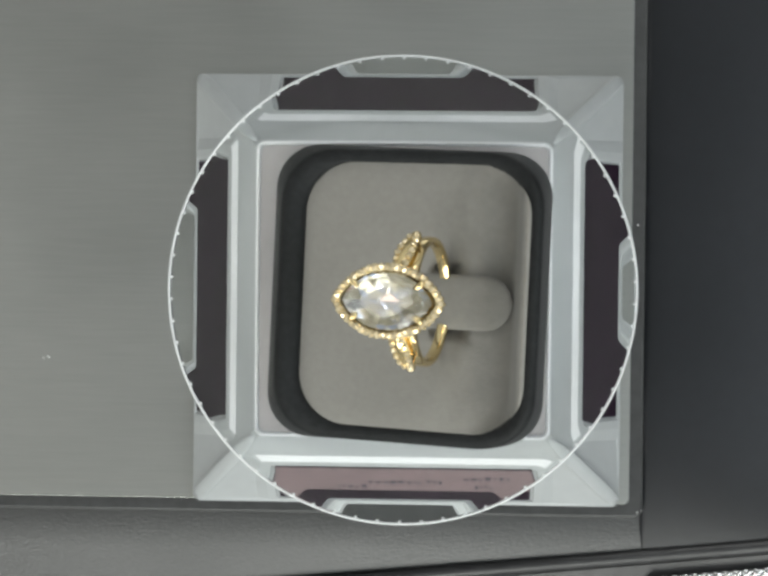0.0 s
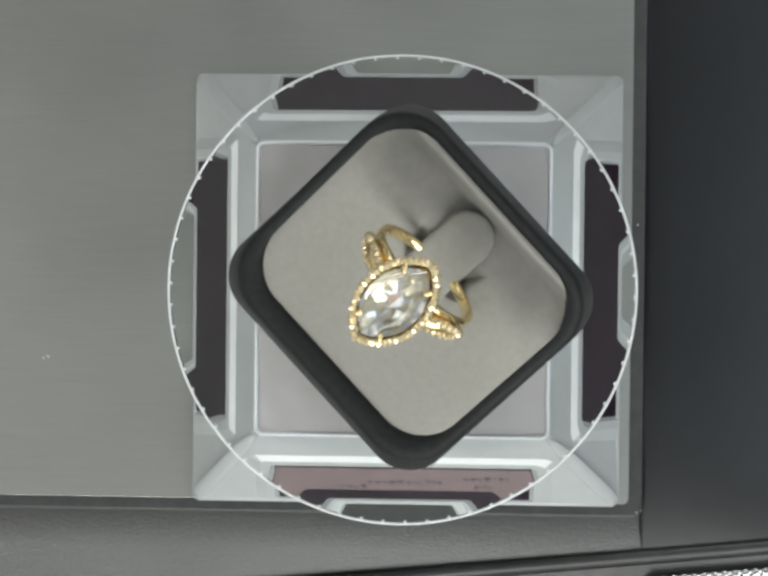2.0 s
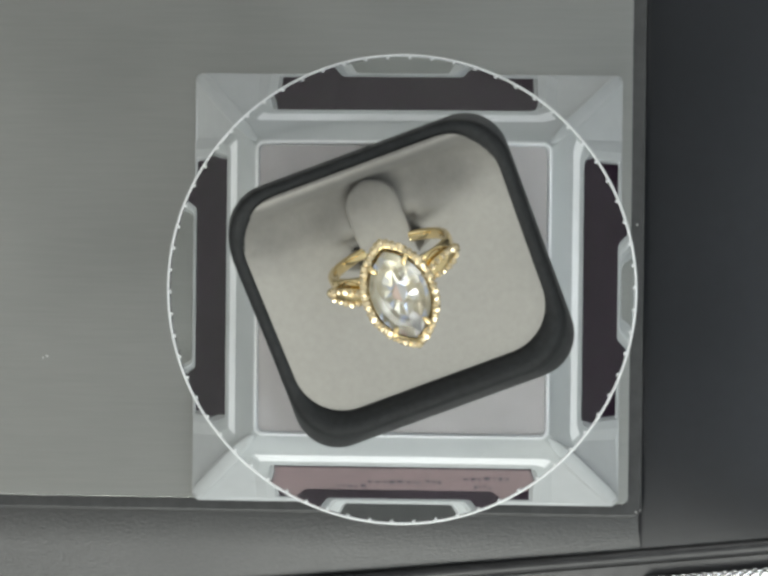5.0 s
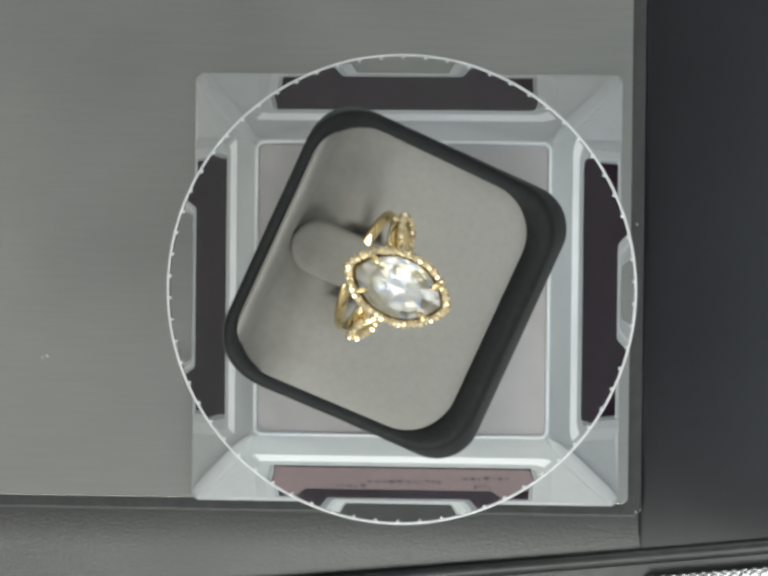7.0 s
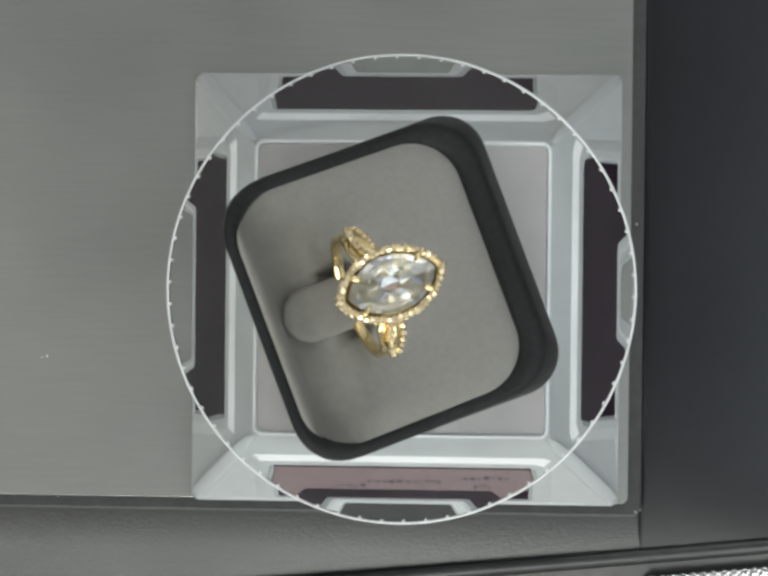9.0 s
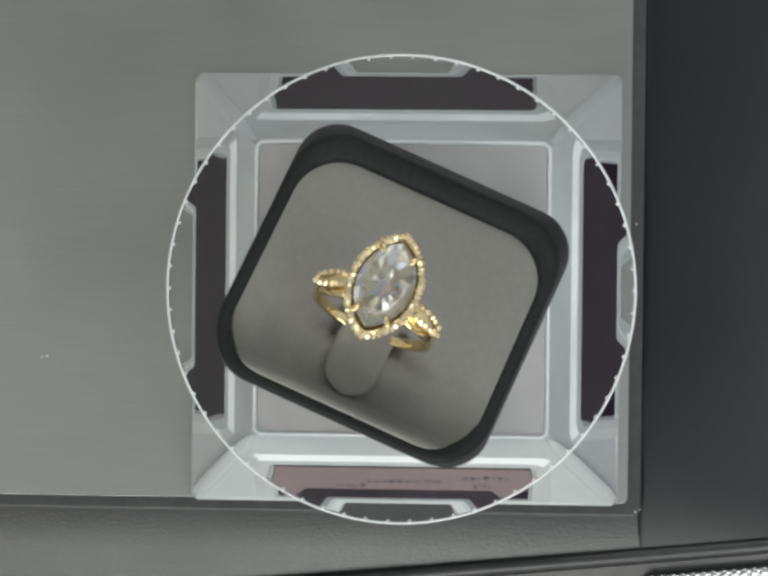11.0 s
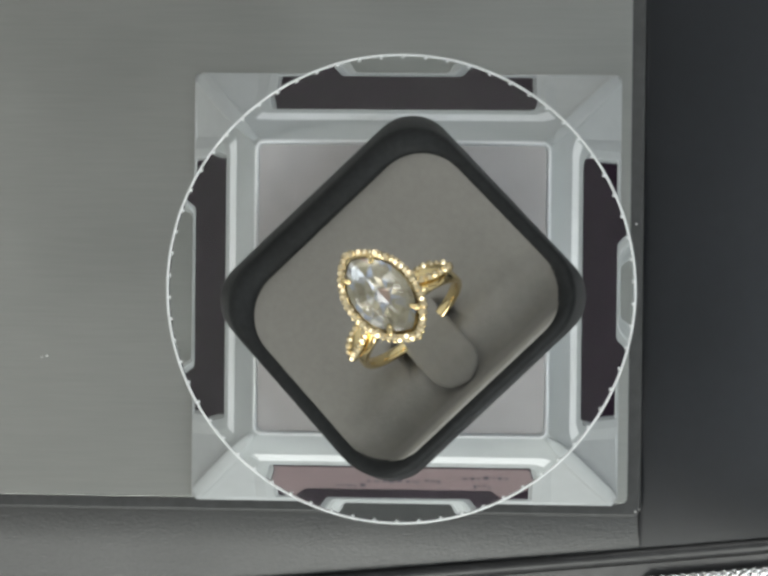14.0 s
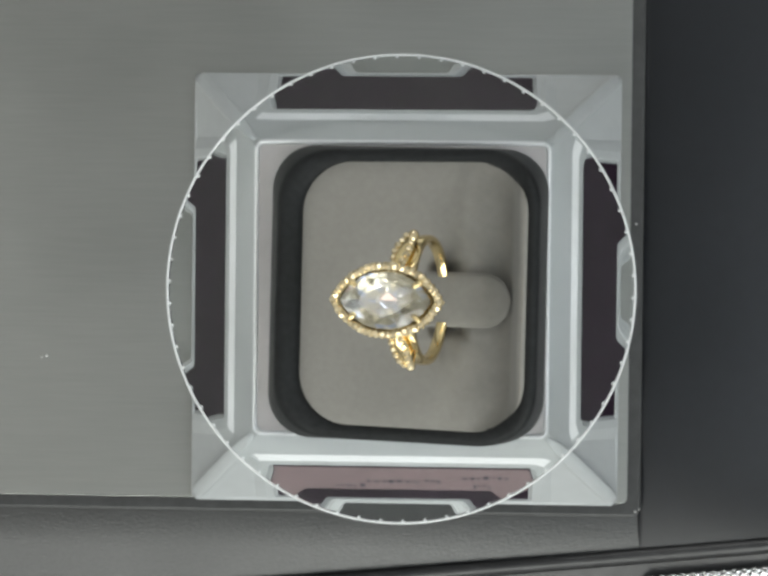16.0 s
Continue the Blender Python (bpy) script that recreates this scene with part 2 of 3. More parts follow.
def turntable():
    e = empty("solar_turntable")
    tagged(e, "white plastic solar turntable with clear acrylic disc on the steel plate", "turntable")
    e.rotation_euler = (0, 0, radians(BASE_TURN))
    U, V0, V1, RISE, C = 0.0266, 0.03, 0.715, 0.0006, 0.0010
    bm = bmesh.new()
    for k in range(4):
        turn = Matrix.Rotation(radians(90 * k), 4, "Z")

        def V(p):
            return bm.verts.new(turn @ p)

        def field(u, v0, v1, sink=0.0):
            return [V(slope(-u, v0, sink)), V(slope(u, v0, sink)), V(slope(u, v1, sink)), V(slope(-u, v1, sink))]
        # the slope, the raised panel frame on it, and the recess for the panel
        loops = [[V(slope(-A + C, 0)), V(slope(A - C, 0)), V(slope(B - C, 1)), V(slope(-B + C, 1))], field(U, V0, V1),
                 field(U - 0.0016, V0 + 0.02, V1 - 0.058, -RISE), field(0.0234, V0 + 0.04, 0.590, -RISE), field(0.0232, V0 + 0.045, 0.585, -0.0001)]
        for a, b in zip(loops, loops[1:]):
            for i in range(4):
                bm.faces.new((a[i], a[(i + 1) % 4], b[(i + 1) % 4], b[i]))
        bm.faces.new(loops[-1])
        ov = loops[0]
        foot = [V(Vector((-A + C, -A, 0))), V(Vector((A - C, -A, 0)))]
        bm.faces.new((foot[0], foot[1], ov[1], ov[0]))
        # chamfer between this side and the next
        q = [slope(A - C, 0), Vector((A, -A + C, Z1)), Vector((B, -B + C, Z2)), slope(B - C, 1)]
        bm.faces.new([V(p) for p in q])
        bm.faces.new([V(p) for p in (Vector((A - C, -A, 0)), Vector((A, -A + C, 0)), Vector((A, -A + C, Z1)), slope(A - C, 0))])
    top = [(-B + C, -B), (B - C, -B), (B, -B + C), (B, B - C), (B - C, B), (-B + C, B), (-B, B - C), (-B, -B + C)]
    bm.faces.new([bm.verts.new((x, y, Z2)) for x, y in top])
    bmesh.ops.remove_doubles(bm, verts=bm.verts, dist=0.00002)
    for v in bm.verts:
        if v.co.z < Z1 + 0.0001 and v.co.y < 0:
            v.co.y -= 0.0004
    part("housing", bm, WHITE, e, "white plastic housing with sloping sides", bevel=0.0003)
    for k in range(4):
        # a soft low ridge down each corner
        bm = bmesh.new()
        along = Vector((B - A, B - A, Z2 - Z1)).normalized()
        side = Vector((1, -1, 0)).normalized()
        up = side.cross(along).normalized()
        up = up if up.z > 0 else -up
        loops = []
        for f, w in ((0.02, 0.30), (0.07, 0.85), (0.15, 1.0), (0.75, 1.0), (0.88, 0.7), (0.98, 0.2)):
            p = Vector((A + (B - A) * f, A + (B - A) * f, Z1 + (Z2 - Z1) * f)) - up * 0.00035
            loops.append([p + side * 0.0014 * w * math.cos(q * math.pi / 8) + up * 0.00052 * w * math.sin(q * math.pi / 8) for q in range(16)])
        loft(bm, loops)
        ob = part("corner_ridge", bm, WHITE, e, "", True)
        ob.rotation_euler = (0, 0, radians(90 * k))
    # thin rounded bead round the top field
    bm = bmesh.new()
    loops = []
    for grow, z in ((0.0001, 0.0), (0.0, 0.0004), (-0.00015, 0.00065), (-0.0003, 0.0007), (-0.00045, 0.00065), (-0.0006, 0.0004), (-0.0007, 0.0)):
        loops.append([(x, y, Z2 + z) for x, y in rounded(-B - grow, B + grow, -B - grow, B + grow, 0.0016 + grow)])
    loft(bm, loops, False, False)
    part("top_bead", bm, LIT_WHITE, e, "thin raised bead whitened to look lit", True)
    q = B - 0.0008
    part("top_field", slab(-q, q, -q, q, Z2 + 0.00002, Z2 + 0.00025, 0.0012, 0.0001), SATIN, e, "satin grey top field")
    # four solar panels in their recesses
    for k in range(4):
        turn = Matrix.Rotation(radians(90 * k), 4, "Z")
        bm = bmesh.new()
        quad = ((-1, 0.085), (1, 0.085), (1, 0.575), (-1, 0.575))
        loft(bm, [[turn @ slope(a * 0.0228, v, sink) for a, v in quad] for sink in (0.0, -0.0004)])
        part("solar_panel", bm, CELL, e, "dark purple-black solar cell")
        # bezel strip along the top of each panel, whitened as if catching light
        bm = bmesh.new()
        strip = [turn @ slope(-U + 0.0006, V1 - 0.004), turn @ slope(U - 0.0006, V1 - 0.004),
                 turn @ slope(U - 0.0018, V1 - 0.056, -RISE), turn @ slope(-U + 0.0018, V1 - 0.056, -RISE)]
        loft(bm, [[p + Vector((0, 0, dz)) for p in strip] for dz in (-0.0002, 0.00012)])
        part("bezel", bm, LIT_WHITE, e, "bezel strip whitened to look lit")
    # a pink reflection in the front panel, with dark marks, painted as a label strip
    bm = bmesh.new()
    quad = ((-1, 0.235), (1, 0.235), (1, 0.565), (-1, 0.565))
    loft(bm, [[slope(a * 0.0226, v, sink) for a, v in quad] for sink in (-0.00042, -0.00052)])
    label = part("label", bm, PINK, e, "pink reflection with dark marks, laid on the panel as a strip")
    rng = random.Random(4)
    for u0, u1, v in ((-0.0118, -0.0066, 0.29), (-0.0062, 0.0030, 0.36), (0.0042, 0.0066, 0.37), (0.0108, 0.0188, 0.43), (0.0128, 0.0160, 0.30)):
        u = u0
        while u < u1:
            w = rng.uniform(0.0003, 0.0011)
            bm = bmesh.new()
            hh = rng.uniform(0.012, 0.028)
            vv = v + rng.uniform(-0.012, 0.012)
            quad = ((u, vv - hh), (u + w, vv - hh), (u + w, vv + hh), (u, vv + hh))
            loft(bm, [[slope(a, b, sink) for a, b in quad] for sink in (-0.00053, -0.00056)])
            part("bar", bm, REFLECTED_MARK, label)
            u += w + rng.uniform(0.0003, 0.0007)
    bm = bmesh.new()
    bmesh.ops.create_cone(bm, cap_ends=True, segments=32, radius1=0.005, radius2=0.005, depth=DISC_Z - Z2 - 0.0002,
                          matrix=Matrix.Translation((0, 0, (DISC_Z + Z2) / 2 + 0.0001)))
    part("spindle", bm, WHITE, e)
    disc = disc_part(e)
    return e, disc


def mark_sharp(ob):
    """Flat faces stay flat: edges past 30 degrees are sharp."""
    bm = bmesh.new()
    bm.from_mesh(ob.data)
    for ed in bm.edges:
        if len(ed.link_faces) == 2 and ed.calc_face_angle() > radians(30):
            ed.smooth = False
    bm.to_mesh(ob.data)
    bm.free()


def disc_part(e):
    n = 180
    bm = bmesh.new()

    def ring(r, z):
        return [(r * math.cos(2 * math.pi * i / n), r * math.sin(2 * math.pi * i / n), z) for i in range(n)]
    R = DISC_R - 0.0005
    edge = [ring(R - 0.0021 * (1 - k / 8), DISC_T - 0.00017 * (k / 8) ** 2) for k in range(9)]
    loft(bm, [ring(R, 0)] + edge[::-1])
    disc = part("disc", bm, ACRYLIC, e, "clear acrylic turning disc", True)
    mark_sharp(disc)
    disc.visible_shadow = False
    disc.location = (0, 0, DISC_Z)
    bm = bmesh.new()
    loft(bm, [ring(DISC_R - 0.0004, 0.0), ring(DISC_R - 0.0001, 0.0002), ring(DISC_R, DISC_T - 0.0006), ring(DISC_R - 0.0002, DISC_T - 0.0002),
              ring(DISC_R - 0.0004, DISC_T - 0.0002)], closed=True)
    part("edge", bm, EDGE_WHITE, disc, "disc edge painted white for its glint", True)
    bm = bmesh.new()
    m = 66
    for i in range(m):
        a = 2 * math.pi * i / m
        mt = Matrix.Rotation(a, 4, "Z") @ Matrix.Translation((DISC_R - 0.00065, 0, DISC_T - 0.00015)) @ Matrix.Diagonal((1, 1.1, 0.6, 1))
        bmesh.ops.create_icosphere(bm, subdivisions=1, radius=0.0003, matrix=mt)
    part("knurling", bm, EDGE_WHITE, disc, "row of tiny moulded ridges", True)
    return disc


# ---- the tray with a chain, and crumbs ----
def tray_and_chain():
    e = empty("jewellery_tray")
    tagged(e, "glossy black plastic tray lying on the scale", "tray")
    at = pose(0.0022, -0.0530, housing_z(-0.0530) + 0.0002, 21, -1.9, 5.4)
    e.matrix_world = at
    bm = bmesh.new()
    prof = ((0, 0), (0, 0.0005), (0.0004, 0.0011), (0.0010, 0.0014), (0.0018, 0.0013), (0.0024, 0.0010), (0.0030, 0.0004), (0.0030, 0))
    loft(bm, [[(x, y, z) for x, y in rounded(-0.06 + g, 0.12 - g, -0.05 + g, -g, 0.006, 8)] for g, z in prof], closed=True)
    part("rim", bm, TRAY, e, "rounded glossy black rim", True)
    part("floor", slab(-0.0569, 0.1169, -0.0469, -0.0031, 0.0, 0.0004, 0.004, 0.0001), TRAY, e, "flat black floor")
    c = empty("silver_chain")
    tagged(c, "bright silver rope chain lying in the black tray", "chain")
    c.matrix_world = at @ Matrix.Translation((0, 0, 0.0005))
    me = None
    for i in range(34):
        if me is None:
            bm = bmesh.new()
            loops = []
            for j in range(16):
                a = 2 * math.pi * j / 16
                cen = Vector((0.0014 * math.cos(a), 0.0009 * math.sin(a), 0))
                d = Vector((math.cos(a), math.sin(a), 0))
                loops.append([cen + d * 0.0004 * math.cos(t) + Vector((0, 0, 0.0004 * math.sin(t))) for t in (2 * math.pi * k / 6 for k in range(6))])
            loft(bm, loops, closed=True)
            link = part("link", bm, SILVER, c, "", True)
            me = link.data
        else:
            link = new("link", me)
            link.parent = c
        link.matrix_basis = pose(0.043 + 0.00095 * i, -0.0066, 0.0011, 35 if i % 2 else -35, 0, 38)


def crumb(x, y, z, r, turn):
    bm = bmesh.new()
    bmesh.ops.create_icosphere(bm, subdivisions=1, radius=r)
    for v in bm.verts:
        v.co *= 0.7 + 0.6 * random.random()
        v.co.z *= 0.6
    ob = tagged(part("crumb", bm, CRUMB), "tiny pale speck on the scale", "crumb", "crumbs on the scale")
    ob.matrix_world = pose(x, y, z + r * 0.4, 0, 0, turn)


# ---- the ring box ----
BOX_Z = DISC_Z + DISC_T + 0.0001
INS = (-0.0156, 0.0204, -0.0219, 0.0205)
RIM = (-0.0201, 0.0226, -0.0246, 0.0230)
TILT = math.tan(radians(20))


def z_in(x):
    return 0.0158 + TILT * (x - 0.0028) + 1.5 * (x - 0.0028) ** 2


def lift(x):
    """The lip stands higher on the tongue's side, and the velvet rolls up to it."""
    return 0.0013 * math.exp(-max(0.0, INS[1] - x) / 0.0016)


def ring_box():
    e = empty("ring_box")
    tagged(e, "black leatherette ring box with sloping grey velvet insert on disc", "ring box")
    x0, x1, y0, y1 = INS

    def sec(f, down):
        """A loop round the opening, from its edge (0) to the outside of the rim (1); the rim stands proud at the low end."""
        a, b, c, d = (p + (q - p) * f for p, q in zip(INS, RIM))
        return [(x, y, z_in(x) + lift(x) - down + 0.0019 * f * (2 - f) * (1 - smooth(-0.0195, -0.0100, x)))
                for x, y in rounded(a, b, c, d, 0.0080 + 0.0013 * f, 10)]
    foot = rounded(-0.0219, 0.0248, -0.0255, 0.0241, 0.0075, 10)
    rim = sec(1, 0.0010)
    mids = []
    for f, bulge in ((0.0, 0.0), (0.15, 0.03), (0.35, 0.06), (0.6, 0.07), (0.85, 0.04)):
        mids.append([(a[0] + (b[0] - a[0]) * (f - bulge), a[1] + (b[1] - a[1]) * (f - bulge), 0.0015 + (b[2] - 0.0015) * f) for a, b in zip(foot, rim)])
    loops = [[(x * 0.98, y * 0.98, 0.0) for x, y in foot]] + mids + [rim,
             sec(0.8, 0.0004), sec(0.55, 0.0002), sec(0.3, 0.0003), sec(0.1, 0.0006), sec(0.0, 0.0080)]
    bm = bmesh.new()
    loft(bm, loops)
    part("shell", bm, LEATHER, e, "black leatherette shell with rounded corners", True)
    # padded insert: it sinks into a hollow behind the slit and rolls up again to a soft lip
    bm = bmesh.new()
    cx, cy = (x0 + x1) / 2, (y0 + y1) / 2
    edge = rounded(x0 - 0.0004, x1 + 0.0004, y0 - 0.0004, y1 + 0.0004, 0.0083, 30)
    loops = [[(x, y, z_in(x) + lift(x) - 0.0014) for x, y in edge]]
    for i in range(80):
        s = 1 - (i / 80.0) ** 1.15
        lp = []
        for x, y in edge:
            px, py = cx + (x - cx) * s, cy + (y - cy) * s
            z = z_in(px) + lift(px) + 0.0011 * (1 - s ** 14) - 0.0005
            z += 0.0009 * math.exp(-((px - 0.0201) / 0.0006) ** 2)
            z -= HOLLOW * smooth(0.0100, 0.0182, px) * (1 - smooth(0.0184, 0.0201, px)) * (1 - s ** 16)
            # the slit in which the band sits, and the trench round the tongue
            z -= 0.0030 * math.exp(-((px - SLIT_X) / 0.0017) ** 2) * math.exp(-((py - TY) / 0.0088) ** 4)
            ax = min(max(px, SLIT_X - 0.003), 0.0141)
            gap = math.hypot(px - ax, py - TY) - 0.0044
            z -= 0.0042 * math.exp(-((gap - 0.0002) / 0.0011) ** 2) * (1 / (1 + math.exp(-(px - SLIT_X + 0.001) / 0.0008)))
            lp.append((px, py, z))
        loops.append(lp)
    loft(bm, loops, cap_start=False)
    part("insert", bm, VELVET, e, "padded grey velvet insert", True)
    # tongue that the ring is slipped over: level along its back, its nose bent down into the hollow
    bm = bmesh.new()
    loops = []
    for k in range(19):
        f = k / 18
        x = 0.0045 + 0.0140 * (1 - (1 - f) ** 1.6)
        nose = max(0.0, (x - 0.0141) / 0.0044)
        w = 0.0044 * math.sqrt(max(1 - nose ** 2, 0.004))
        top = z_in(x) + 0.0017 - 0.35 * HOLLOW * smooth(0.0095, 0.0165, x) - 0.0016 * nose ** 2.5
        low = z_in(x) - 0.0085
        row = []
        for q in range(17):
            a = math.pi * q / 16
            c, h = math.cos(a), math.sin(a)
            row.append((x, TY + w * math.copysign(abs(c) ** 0.55, c), top - 0.0016 * (1 - h ** 0.45)))
        loops.append([(x, TY + w, low)] + row + [(x, TY - w, low)])
    loft(bm, loops)
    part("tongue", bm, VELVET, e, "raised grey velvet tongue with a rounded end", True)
    return e


HOLLOW = 0.0034
SLIT_X, TY = 0.0078, -0.0012


# ---- the ring ----
def ring_curve(t, a, b, p=2.3):
    c, s = math.cos(t), math.sin(t)
    return a * c, b * math.copysign(max(1 - abs(c) ** p, 0.0) ** 0.80, s)


def even_curve(n, a, b):
    """n points at even steps along the pointed oval."""
    raw = [ring_curve(2 * math.pi * i / 720, a, b) for i in range(720)]
    length = [0.0]
    for i in range(720):
        p, q = raw[i], raw[(i + 1) % 720]
        length.append(length[-1] + math.hypot(q[0] - p[0], q[1] - p[1]))
    out, j = [], 0
    for k in range(n):
        want = length[-1] * k / n
        while length[j + 1] < want:
            j += 1
        out.append(raw[j])
    return out


def split_facets(ob):
    """Part the facets, so that each takes its own tint."""
    bm = bmesh.new()
    bm.from_mesh(ob.data)
    bmesh.ops.split_edges(bm, edges=bm.edges)
    bm.to_mesh(ob.data)
    bm.free()


def jewel_ring():
    e = empty("gold_ring")
    tagged(e, "yellow gold halo ring with pointed oval clear stone in box", "ring")
    RM = 0.0096
    HX = -0.0019        # the head sits a little forward of the band
    # band: a closed sweep, thicker at the shoulders
    bm = bmesh.new()
    loops = []
    n = 72
    for i in range(n):
        a = 2 * math.pi * i / n
        up = 0.5 + 0.5 * math.cos(a)
        hw, ht = 0.0009 + 0.0006 * up ** 2, 0.0005 + 0.0002 * up
        lp = []
        for k in range(12):
            t = 2 * math.pi * k / 12
            c, h = math.cos(t), math.sin(t)
            r = RM + ht * math.copysign(abs(c) ** 0.6, c)
            lp.append((hw * math.copysign(abs(h) ** 0.6, h), r * math.sin(a), RM + r * math.cos(a)))
        loops.append(lp)
    loft(bm, loops, closed=True)
    part("band", bm, GOLD, e, "polished yellow gold band", True)
    # leaf-shaped shoulders set with small stones, and a thin scroll behind each
    for side in (-1, 1):
        loops, path = [], []
        for i in range(15):
            f = i / 14
            a = side * radians(22 + 43 * f)
            r = RM + 0.0012 + 0.0003 * f
            path.append(Vector((HX * (0.80 - 0.50 * f), r * math.sin(a), RM + r * math.cos(a))))
        for i, p in enumerate(path):
            out = Vector((0, p.y, p.z - RM)).normalized()
            w = 0.0004 + 0.0012 * math.sin(math.pi * (0.08 + 0.88 * i / 14))
            loops.append([p + Vector((w * math.cos(2 * math.pi * k / 12), 0, 0)) + out * 0.0007 * math.sin(2 * math.pi * k / 12) for k in range(12)])
        bm = bmesh.new()
        loft(bm, loops)
        sh = part("shoulder", bm, GOLD, e, "gold leaf-shaped shoulder set with small stones", True)
        for i in range(1, 14):
            p = path[i]
            out = Vector((0, p.y, p.z - RM)).normalized()
            w = 0.0010 * math.sin(math.pi * (0.08 + 0.88 * i / 14))
            bm = bmesh.new()
            at = Matrix.Translation(p + out * 0.0005 + Vector((w if i % 2 else -w, 0, 0)))
            bmesh.ops.create_icosphere(bm, subdivisions=1, radius=0.0005 + 0.0002 * random.random(), matrix=at @ Matrix.Rotation(random.random() * 3, 4, "X"))
            part("shoulder_stone", bm, SMALL_STONE, sh)
        bm = bmesh.new()
        bmesh.ops.create_icosphere(bm, subdivisions=2, radius=0.00085, matrix=Matrix.Translation(path[-1]))
        part("end_bead", bm, GOLD, sh, "round polished gold bead", True)
        bm = bmesh.new()
        loops = []
        for i in range(12):
            f = i / 11
            a = side * radians(24 + 36 * f)
            r = RM + 0.0006
            p = Vector((0.0011 * math.sin(math.pi * f) + 0.0002, r * math.sin(a), RM + r * math.cos(a)))
            rad = 0.00038 + 0.00014 * math.sin(9 * f)
            out = Vector((0, p.y, p.z - RM)).normalized()
            loops.append([p + Vector((rad * math.cos(2 * math.pi * k / 8), 0, 0)) + out * rad * math.sin(2 * math.pi * k / 8) for k in range(8)])
        loft(bm, loops)
        part("scroll", bm, GOLD, e, "thin gold scroll wire", True)
    # halo
    HZ = 2 * RM + 0.0030
    a, b = 0.0088, 0.0054
    bm = bmesh.new()
    prof = ((0.0, -0.0036, 0.50), (0.0, -0.0004, 0.97), (0.0, 0.0003, 1.03), (0.0, 0.0005, 0.90), (0.0, 0.0003, 0.84), (0.0, -0.0004, 0.795), (0.0, -0.0034, 0.44))
    pts = even_curve(96, a, b)
    loft(bm, [[(HX + x * s, y * s, HZ + z) for x, y in pts] for _, z, s in prof], closed=True)
    part("halo", bm, GOLD, e, "gold halo frame", True)
    me = None
    for x, y in even_curve(46, a * 0.955, b * 0.955):
        if me is None:
            bm = bmesh.new()
            bmesh.ops.create_icosphere(bm, subdivisions=1, radius=0.00058)
            st = part("halo_stone", bm, SMALL_STONE, e)
            me = st.data
        else:
            st = new("halo_stone", me)
            st.parent = e
        st.location = (HX + x + random.uniform(-1, 1) * 0.00008, y + random.uniform(-1, 1) * 0.00008, HZ + 0.0004 + random.uniform(-1, 1) * 0.0001)
        k = random.uniform(1.0, 1.36)
        st.scale = (k, k, k)
        st.rotation_euler = (3 * random.random(), 3 * random.random(), 3 * random.random())
    bead = None
    for x, y in even_curve(46, a * 1.0, b * 1.02):
        if bead is None:
            bm = bmesh.new()
            bmesh.ops.create_icosphere(bm, subdivisions=1, radius=0.00033)
            st = part("bead", bm, GOLD, e, "tiny gold bead")
            bead = st.data
        else:
            st = new("bead", bead)
            st.parent = e
        st.location = (HX + x * 1.005, y * 1.005, HZ)
    # the faceted centre stone
    bm = bmesh.new()
    ga, gb = 0.0072, 0.0043
    N = 28
    gird = even_curve(N, ga, gb)
    mid = [((gird[i][0] + gird[(i + 1) % N][0]) / 2, (gird[i][1] + gird[(i + 1) % N][1]) / 2) for i in range(N)]
    zg = HZ + 0.0006
    H = N // 2

    def vs(pts, s, z):
        return [bm.verts.new((HX + x * s, y * s, zg + z)) for x, y in pts]
    g0, g1 = vs(gird, 1, 0.0), vs(gird, 1, 0.00025)
    cr, cb, tb = vs(mid, 0.87, 0.0008), vs(gird[::2], 0.74, 0.0013), vs(mid[::2], 0.56, 0.0016)

    def halve(full, half):
        """Facets from a ring of N points to one of half as many."""
        for i in range(H):
            bm.faces.new((full[(2 * i - 1) % N], full[2 * i], half[i]))
            bm.faces.new((half[i], full[2 * i], half[(i + 1) % H]))
            bm.faces.new((full[2 * i], full[2 * i + 1], half[(i + 1) % H]))
    for i in range(N):
        j = (i + 1) % N
        bm.faces.new((g0[i], g0[j], g1[j], g1[i]))
        bm.faces.new((g1[i], g1[j], cr[i]))
        bm.faces.new((g1[j], cr[j], cr[i]))
    halve(cr, cb)
    for i in range(H):
        j = (i + 1) % H
        bm.faces.new((cb[i], cb[j], tb[i]))
        bm.faces.new((cb[j], tb[j], tb[i]))
    bm.faces.new(tb)
    bm.faces.new(g0[::-1])
    stone = part("centre_stone", bm, STONE, e, "clear faceted pointed-oval stone")
    stone.visible_shadow = False
    # its pavilion: long facets that run to a short keel and throw the light back up
    bm = bmesh.new()
    gr, wide = even_curve(32, ga * 0.985, gb * 0.985), even_curve(16, ga, gb)
    g = [bm.verts.new((HX + x, y, zg - 0.0001)) for x, y in gr]

    def row(scale, z, wob):
        return [bm.verts.new((HX + x * scale * random.uniform(0.95, 1.05), y * scale * random.uniform(0.95, 1.05), zg + z + wob * random.uniform(-1, 1)))
                for x, y in wide]
    m1, mm, m2 = row(0.74, -0.0007, 0.00014), row(0.52, -0.0012, 0.00018), row(0.28, -0.0016, 0.00018)
    keel = [bm.verts.new((HX + sx * 0.0016, 0, zg - 0.0018)) for sx in (-1, 1)]
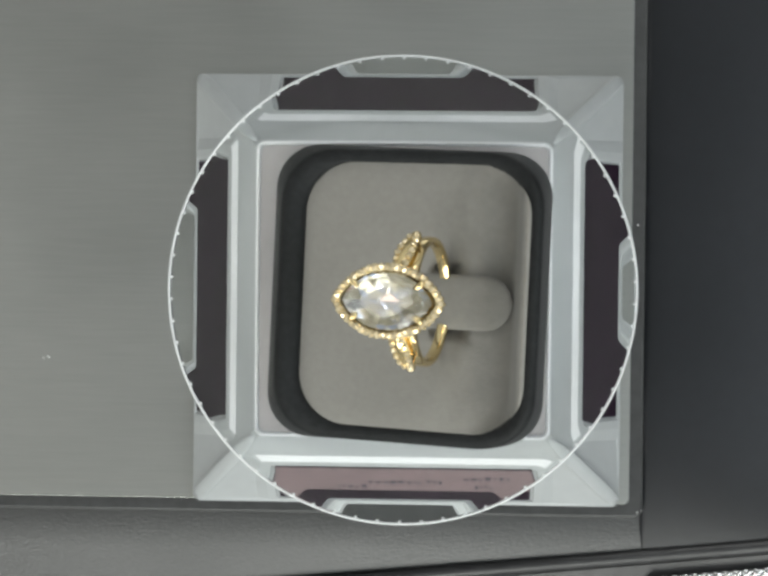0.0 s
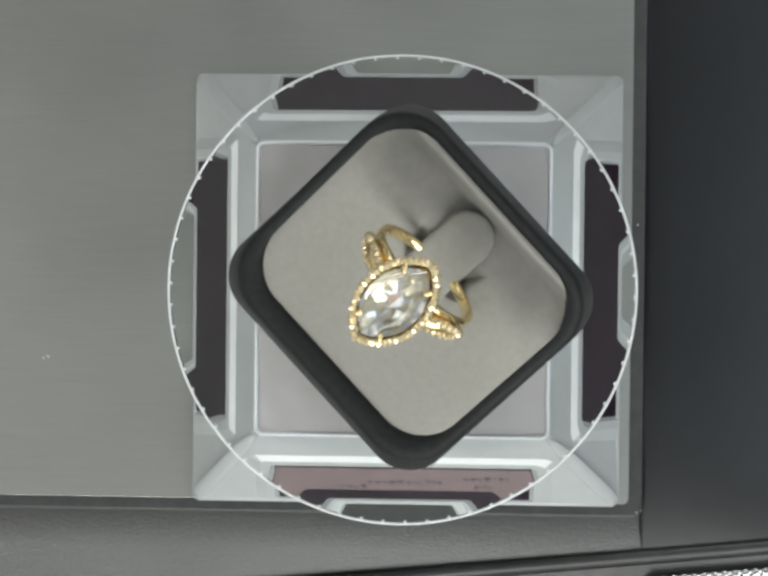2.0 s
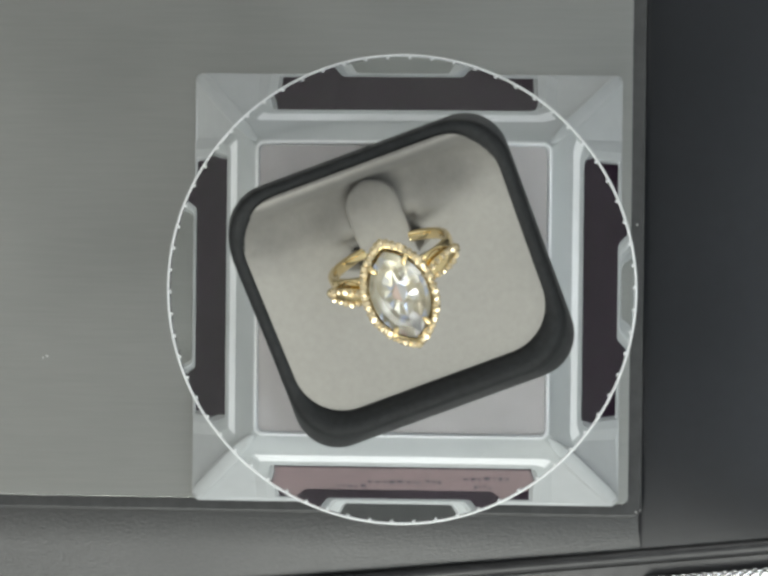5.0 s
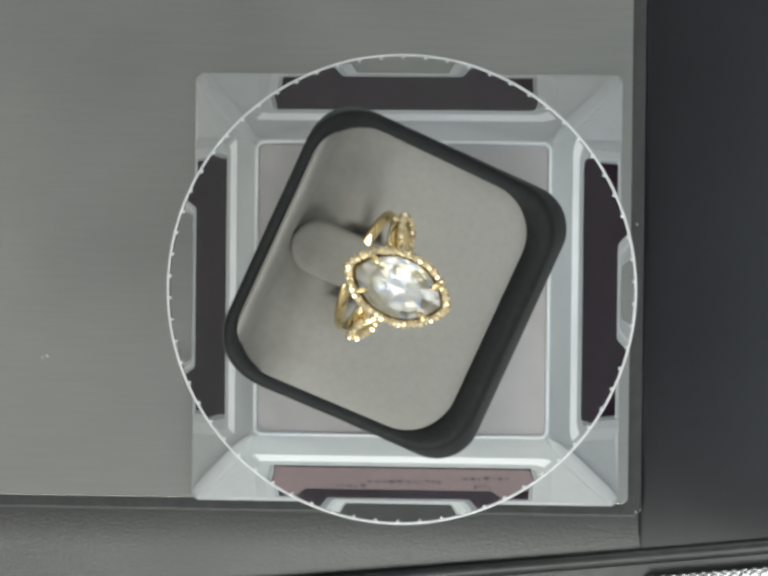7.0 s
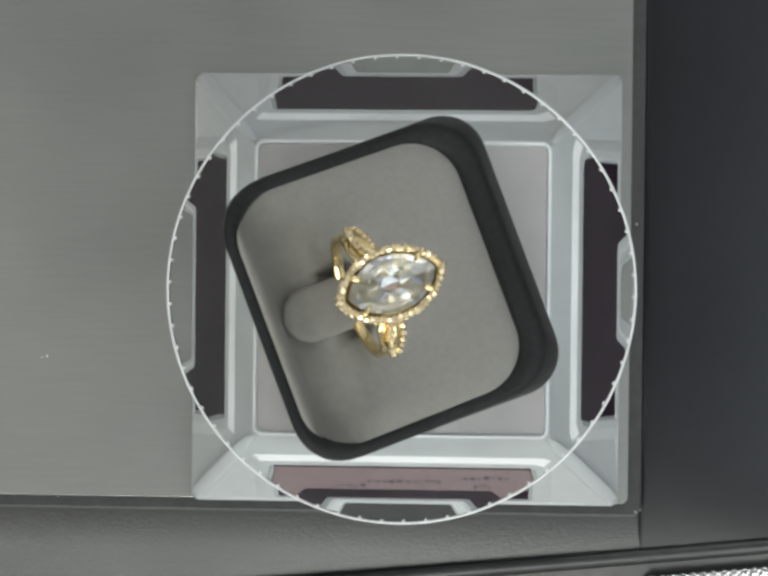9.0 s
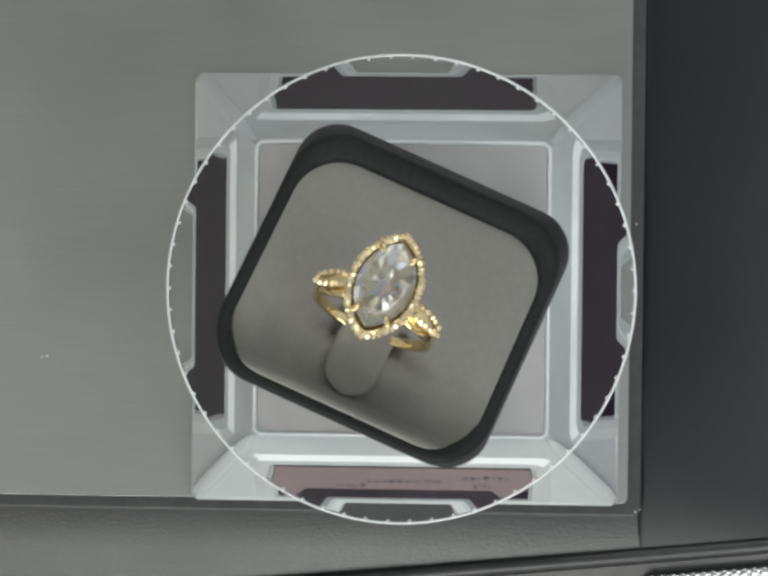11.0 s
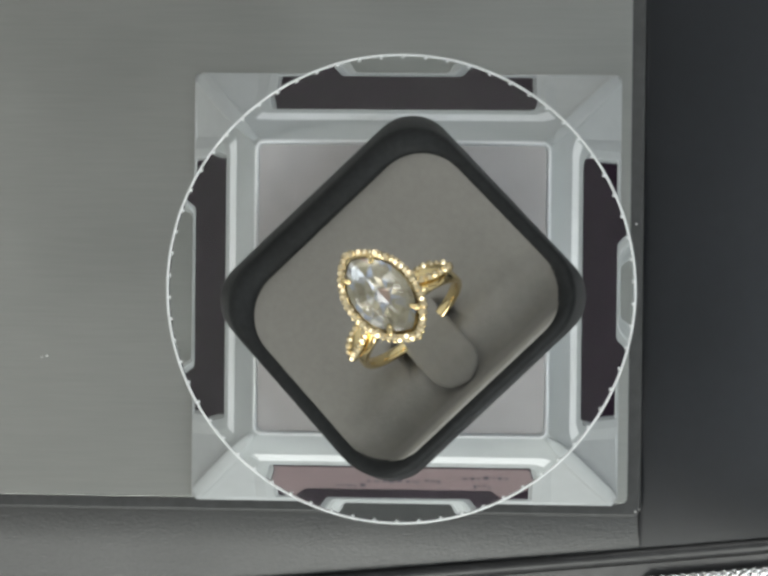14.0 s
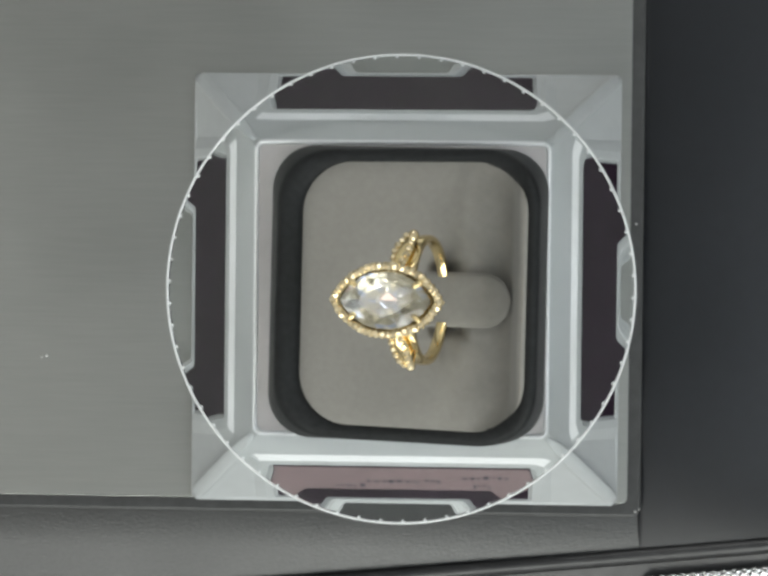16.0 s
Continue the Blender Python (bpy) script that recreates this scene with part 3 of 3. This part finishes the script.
    for i in range(16):
        j = (i + 1) % 16
        bm.faces.new((g[2 * i - 1], g[2 * i], m1[i]))
        bm.faces.new((g[2 * i], g[2 * i + 1], m1[i]))
        bm.faces.new((g[2 * i + 1], m1[j], m1[i]))
        for lo, hi in ((m1, mm), (mm, m2)):
            if (i + (lo is mm)) % 2:
                bm.faces.new((lo[i], lo[j], hi[j]))
                bm.faces.new((lo[i], hi[j], hi[i]))
            else:
                bm.faces.new((lo[i], lo[j], hi[i]))
                bm.faces.new((lo[j], hi[j], hi[i]))
        p, q = m2[i], m2[j]
        cp, cq = (keel[1] if v.co.x > HX else keel[0] for v in (p, q))
        bm.faces.new((p, q, cp) if cp is cq else (p, q, cq, cp))
    split_facets(part("pavilion", bm, BACK_FACETS, stone, "back facets with glints painted in as tints"))
    for sx in (-1, 1):
        for sy in (-1, 1):
            bm = bmesh.new()
            x, y = sx * 0.0051, sy * 0.0025
            mt = Matrix.Translation((HX + x, y, zg + 0.0006)) @ Matrix.Rotation(math.atan2(y, x * 0.7), 4, "Z") @ Matrix.Diagonal((1.9, 0.85, 0.8, 1))
            bmesh.ops.create_icosphere(bm, subdivisions=2, radius=0.00056, matrix=mt)
            part("prong", bm, GOLD, e, "gold claw", True)
    return e


# ---- build ----
room()
weighing_scale()
stand, disc = turntable()
tray_and_chain()
crumb(-0.0671, -0.0128, 0.0, 0.00030, 20)
crumb(-0.0680, -0.0131, 0.0, 0.00022, 70)
# the next two are grains added for the pale scuff on the carrier's corner
crumb(0.0424, -0.0415, -0.0014, 0.00018, 40)
crumb(0.0432, -0.0411, -0.0014, 0.00014, 15)
crumb(0.0425, 0.0117, -0.0014, 0.00020, 10)
case = ring_box()
jewel = jewel_ring()

START, RATE = -2.7, 22.58
RING_AT = (SLIT_X, TY, BOX_Z + z_in(SLIT_X) + 0.0001)
LEAN = -17


def angle(t):
    return START + RATE * t


def motions():
    times = [0.5 * i for i in range(33)]
    walk(disc, [(t, pose(0, 0, DISC_Z, 0, 0, angle(t))) for t in times])
    walk(case, [(t, pose(0, 0, BOX_Z, 0, 0, angle(t))) for t in times])
    rows = []
    for t in times:
        a = radians(angle(t))
        x, y, z = RING_AT
        rows.append((t, pose(x * math.cos(a) - y * math.sin(a), x * math.sin(a) + y * math.cos(a), z, 0, LEAN, angle(t))))
    walk(jewel, rows)


motions()
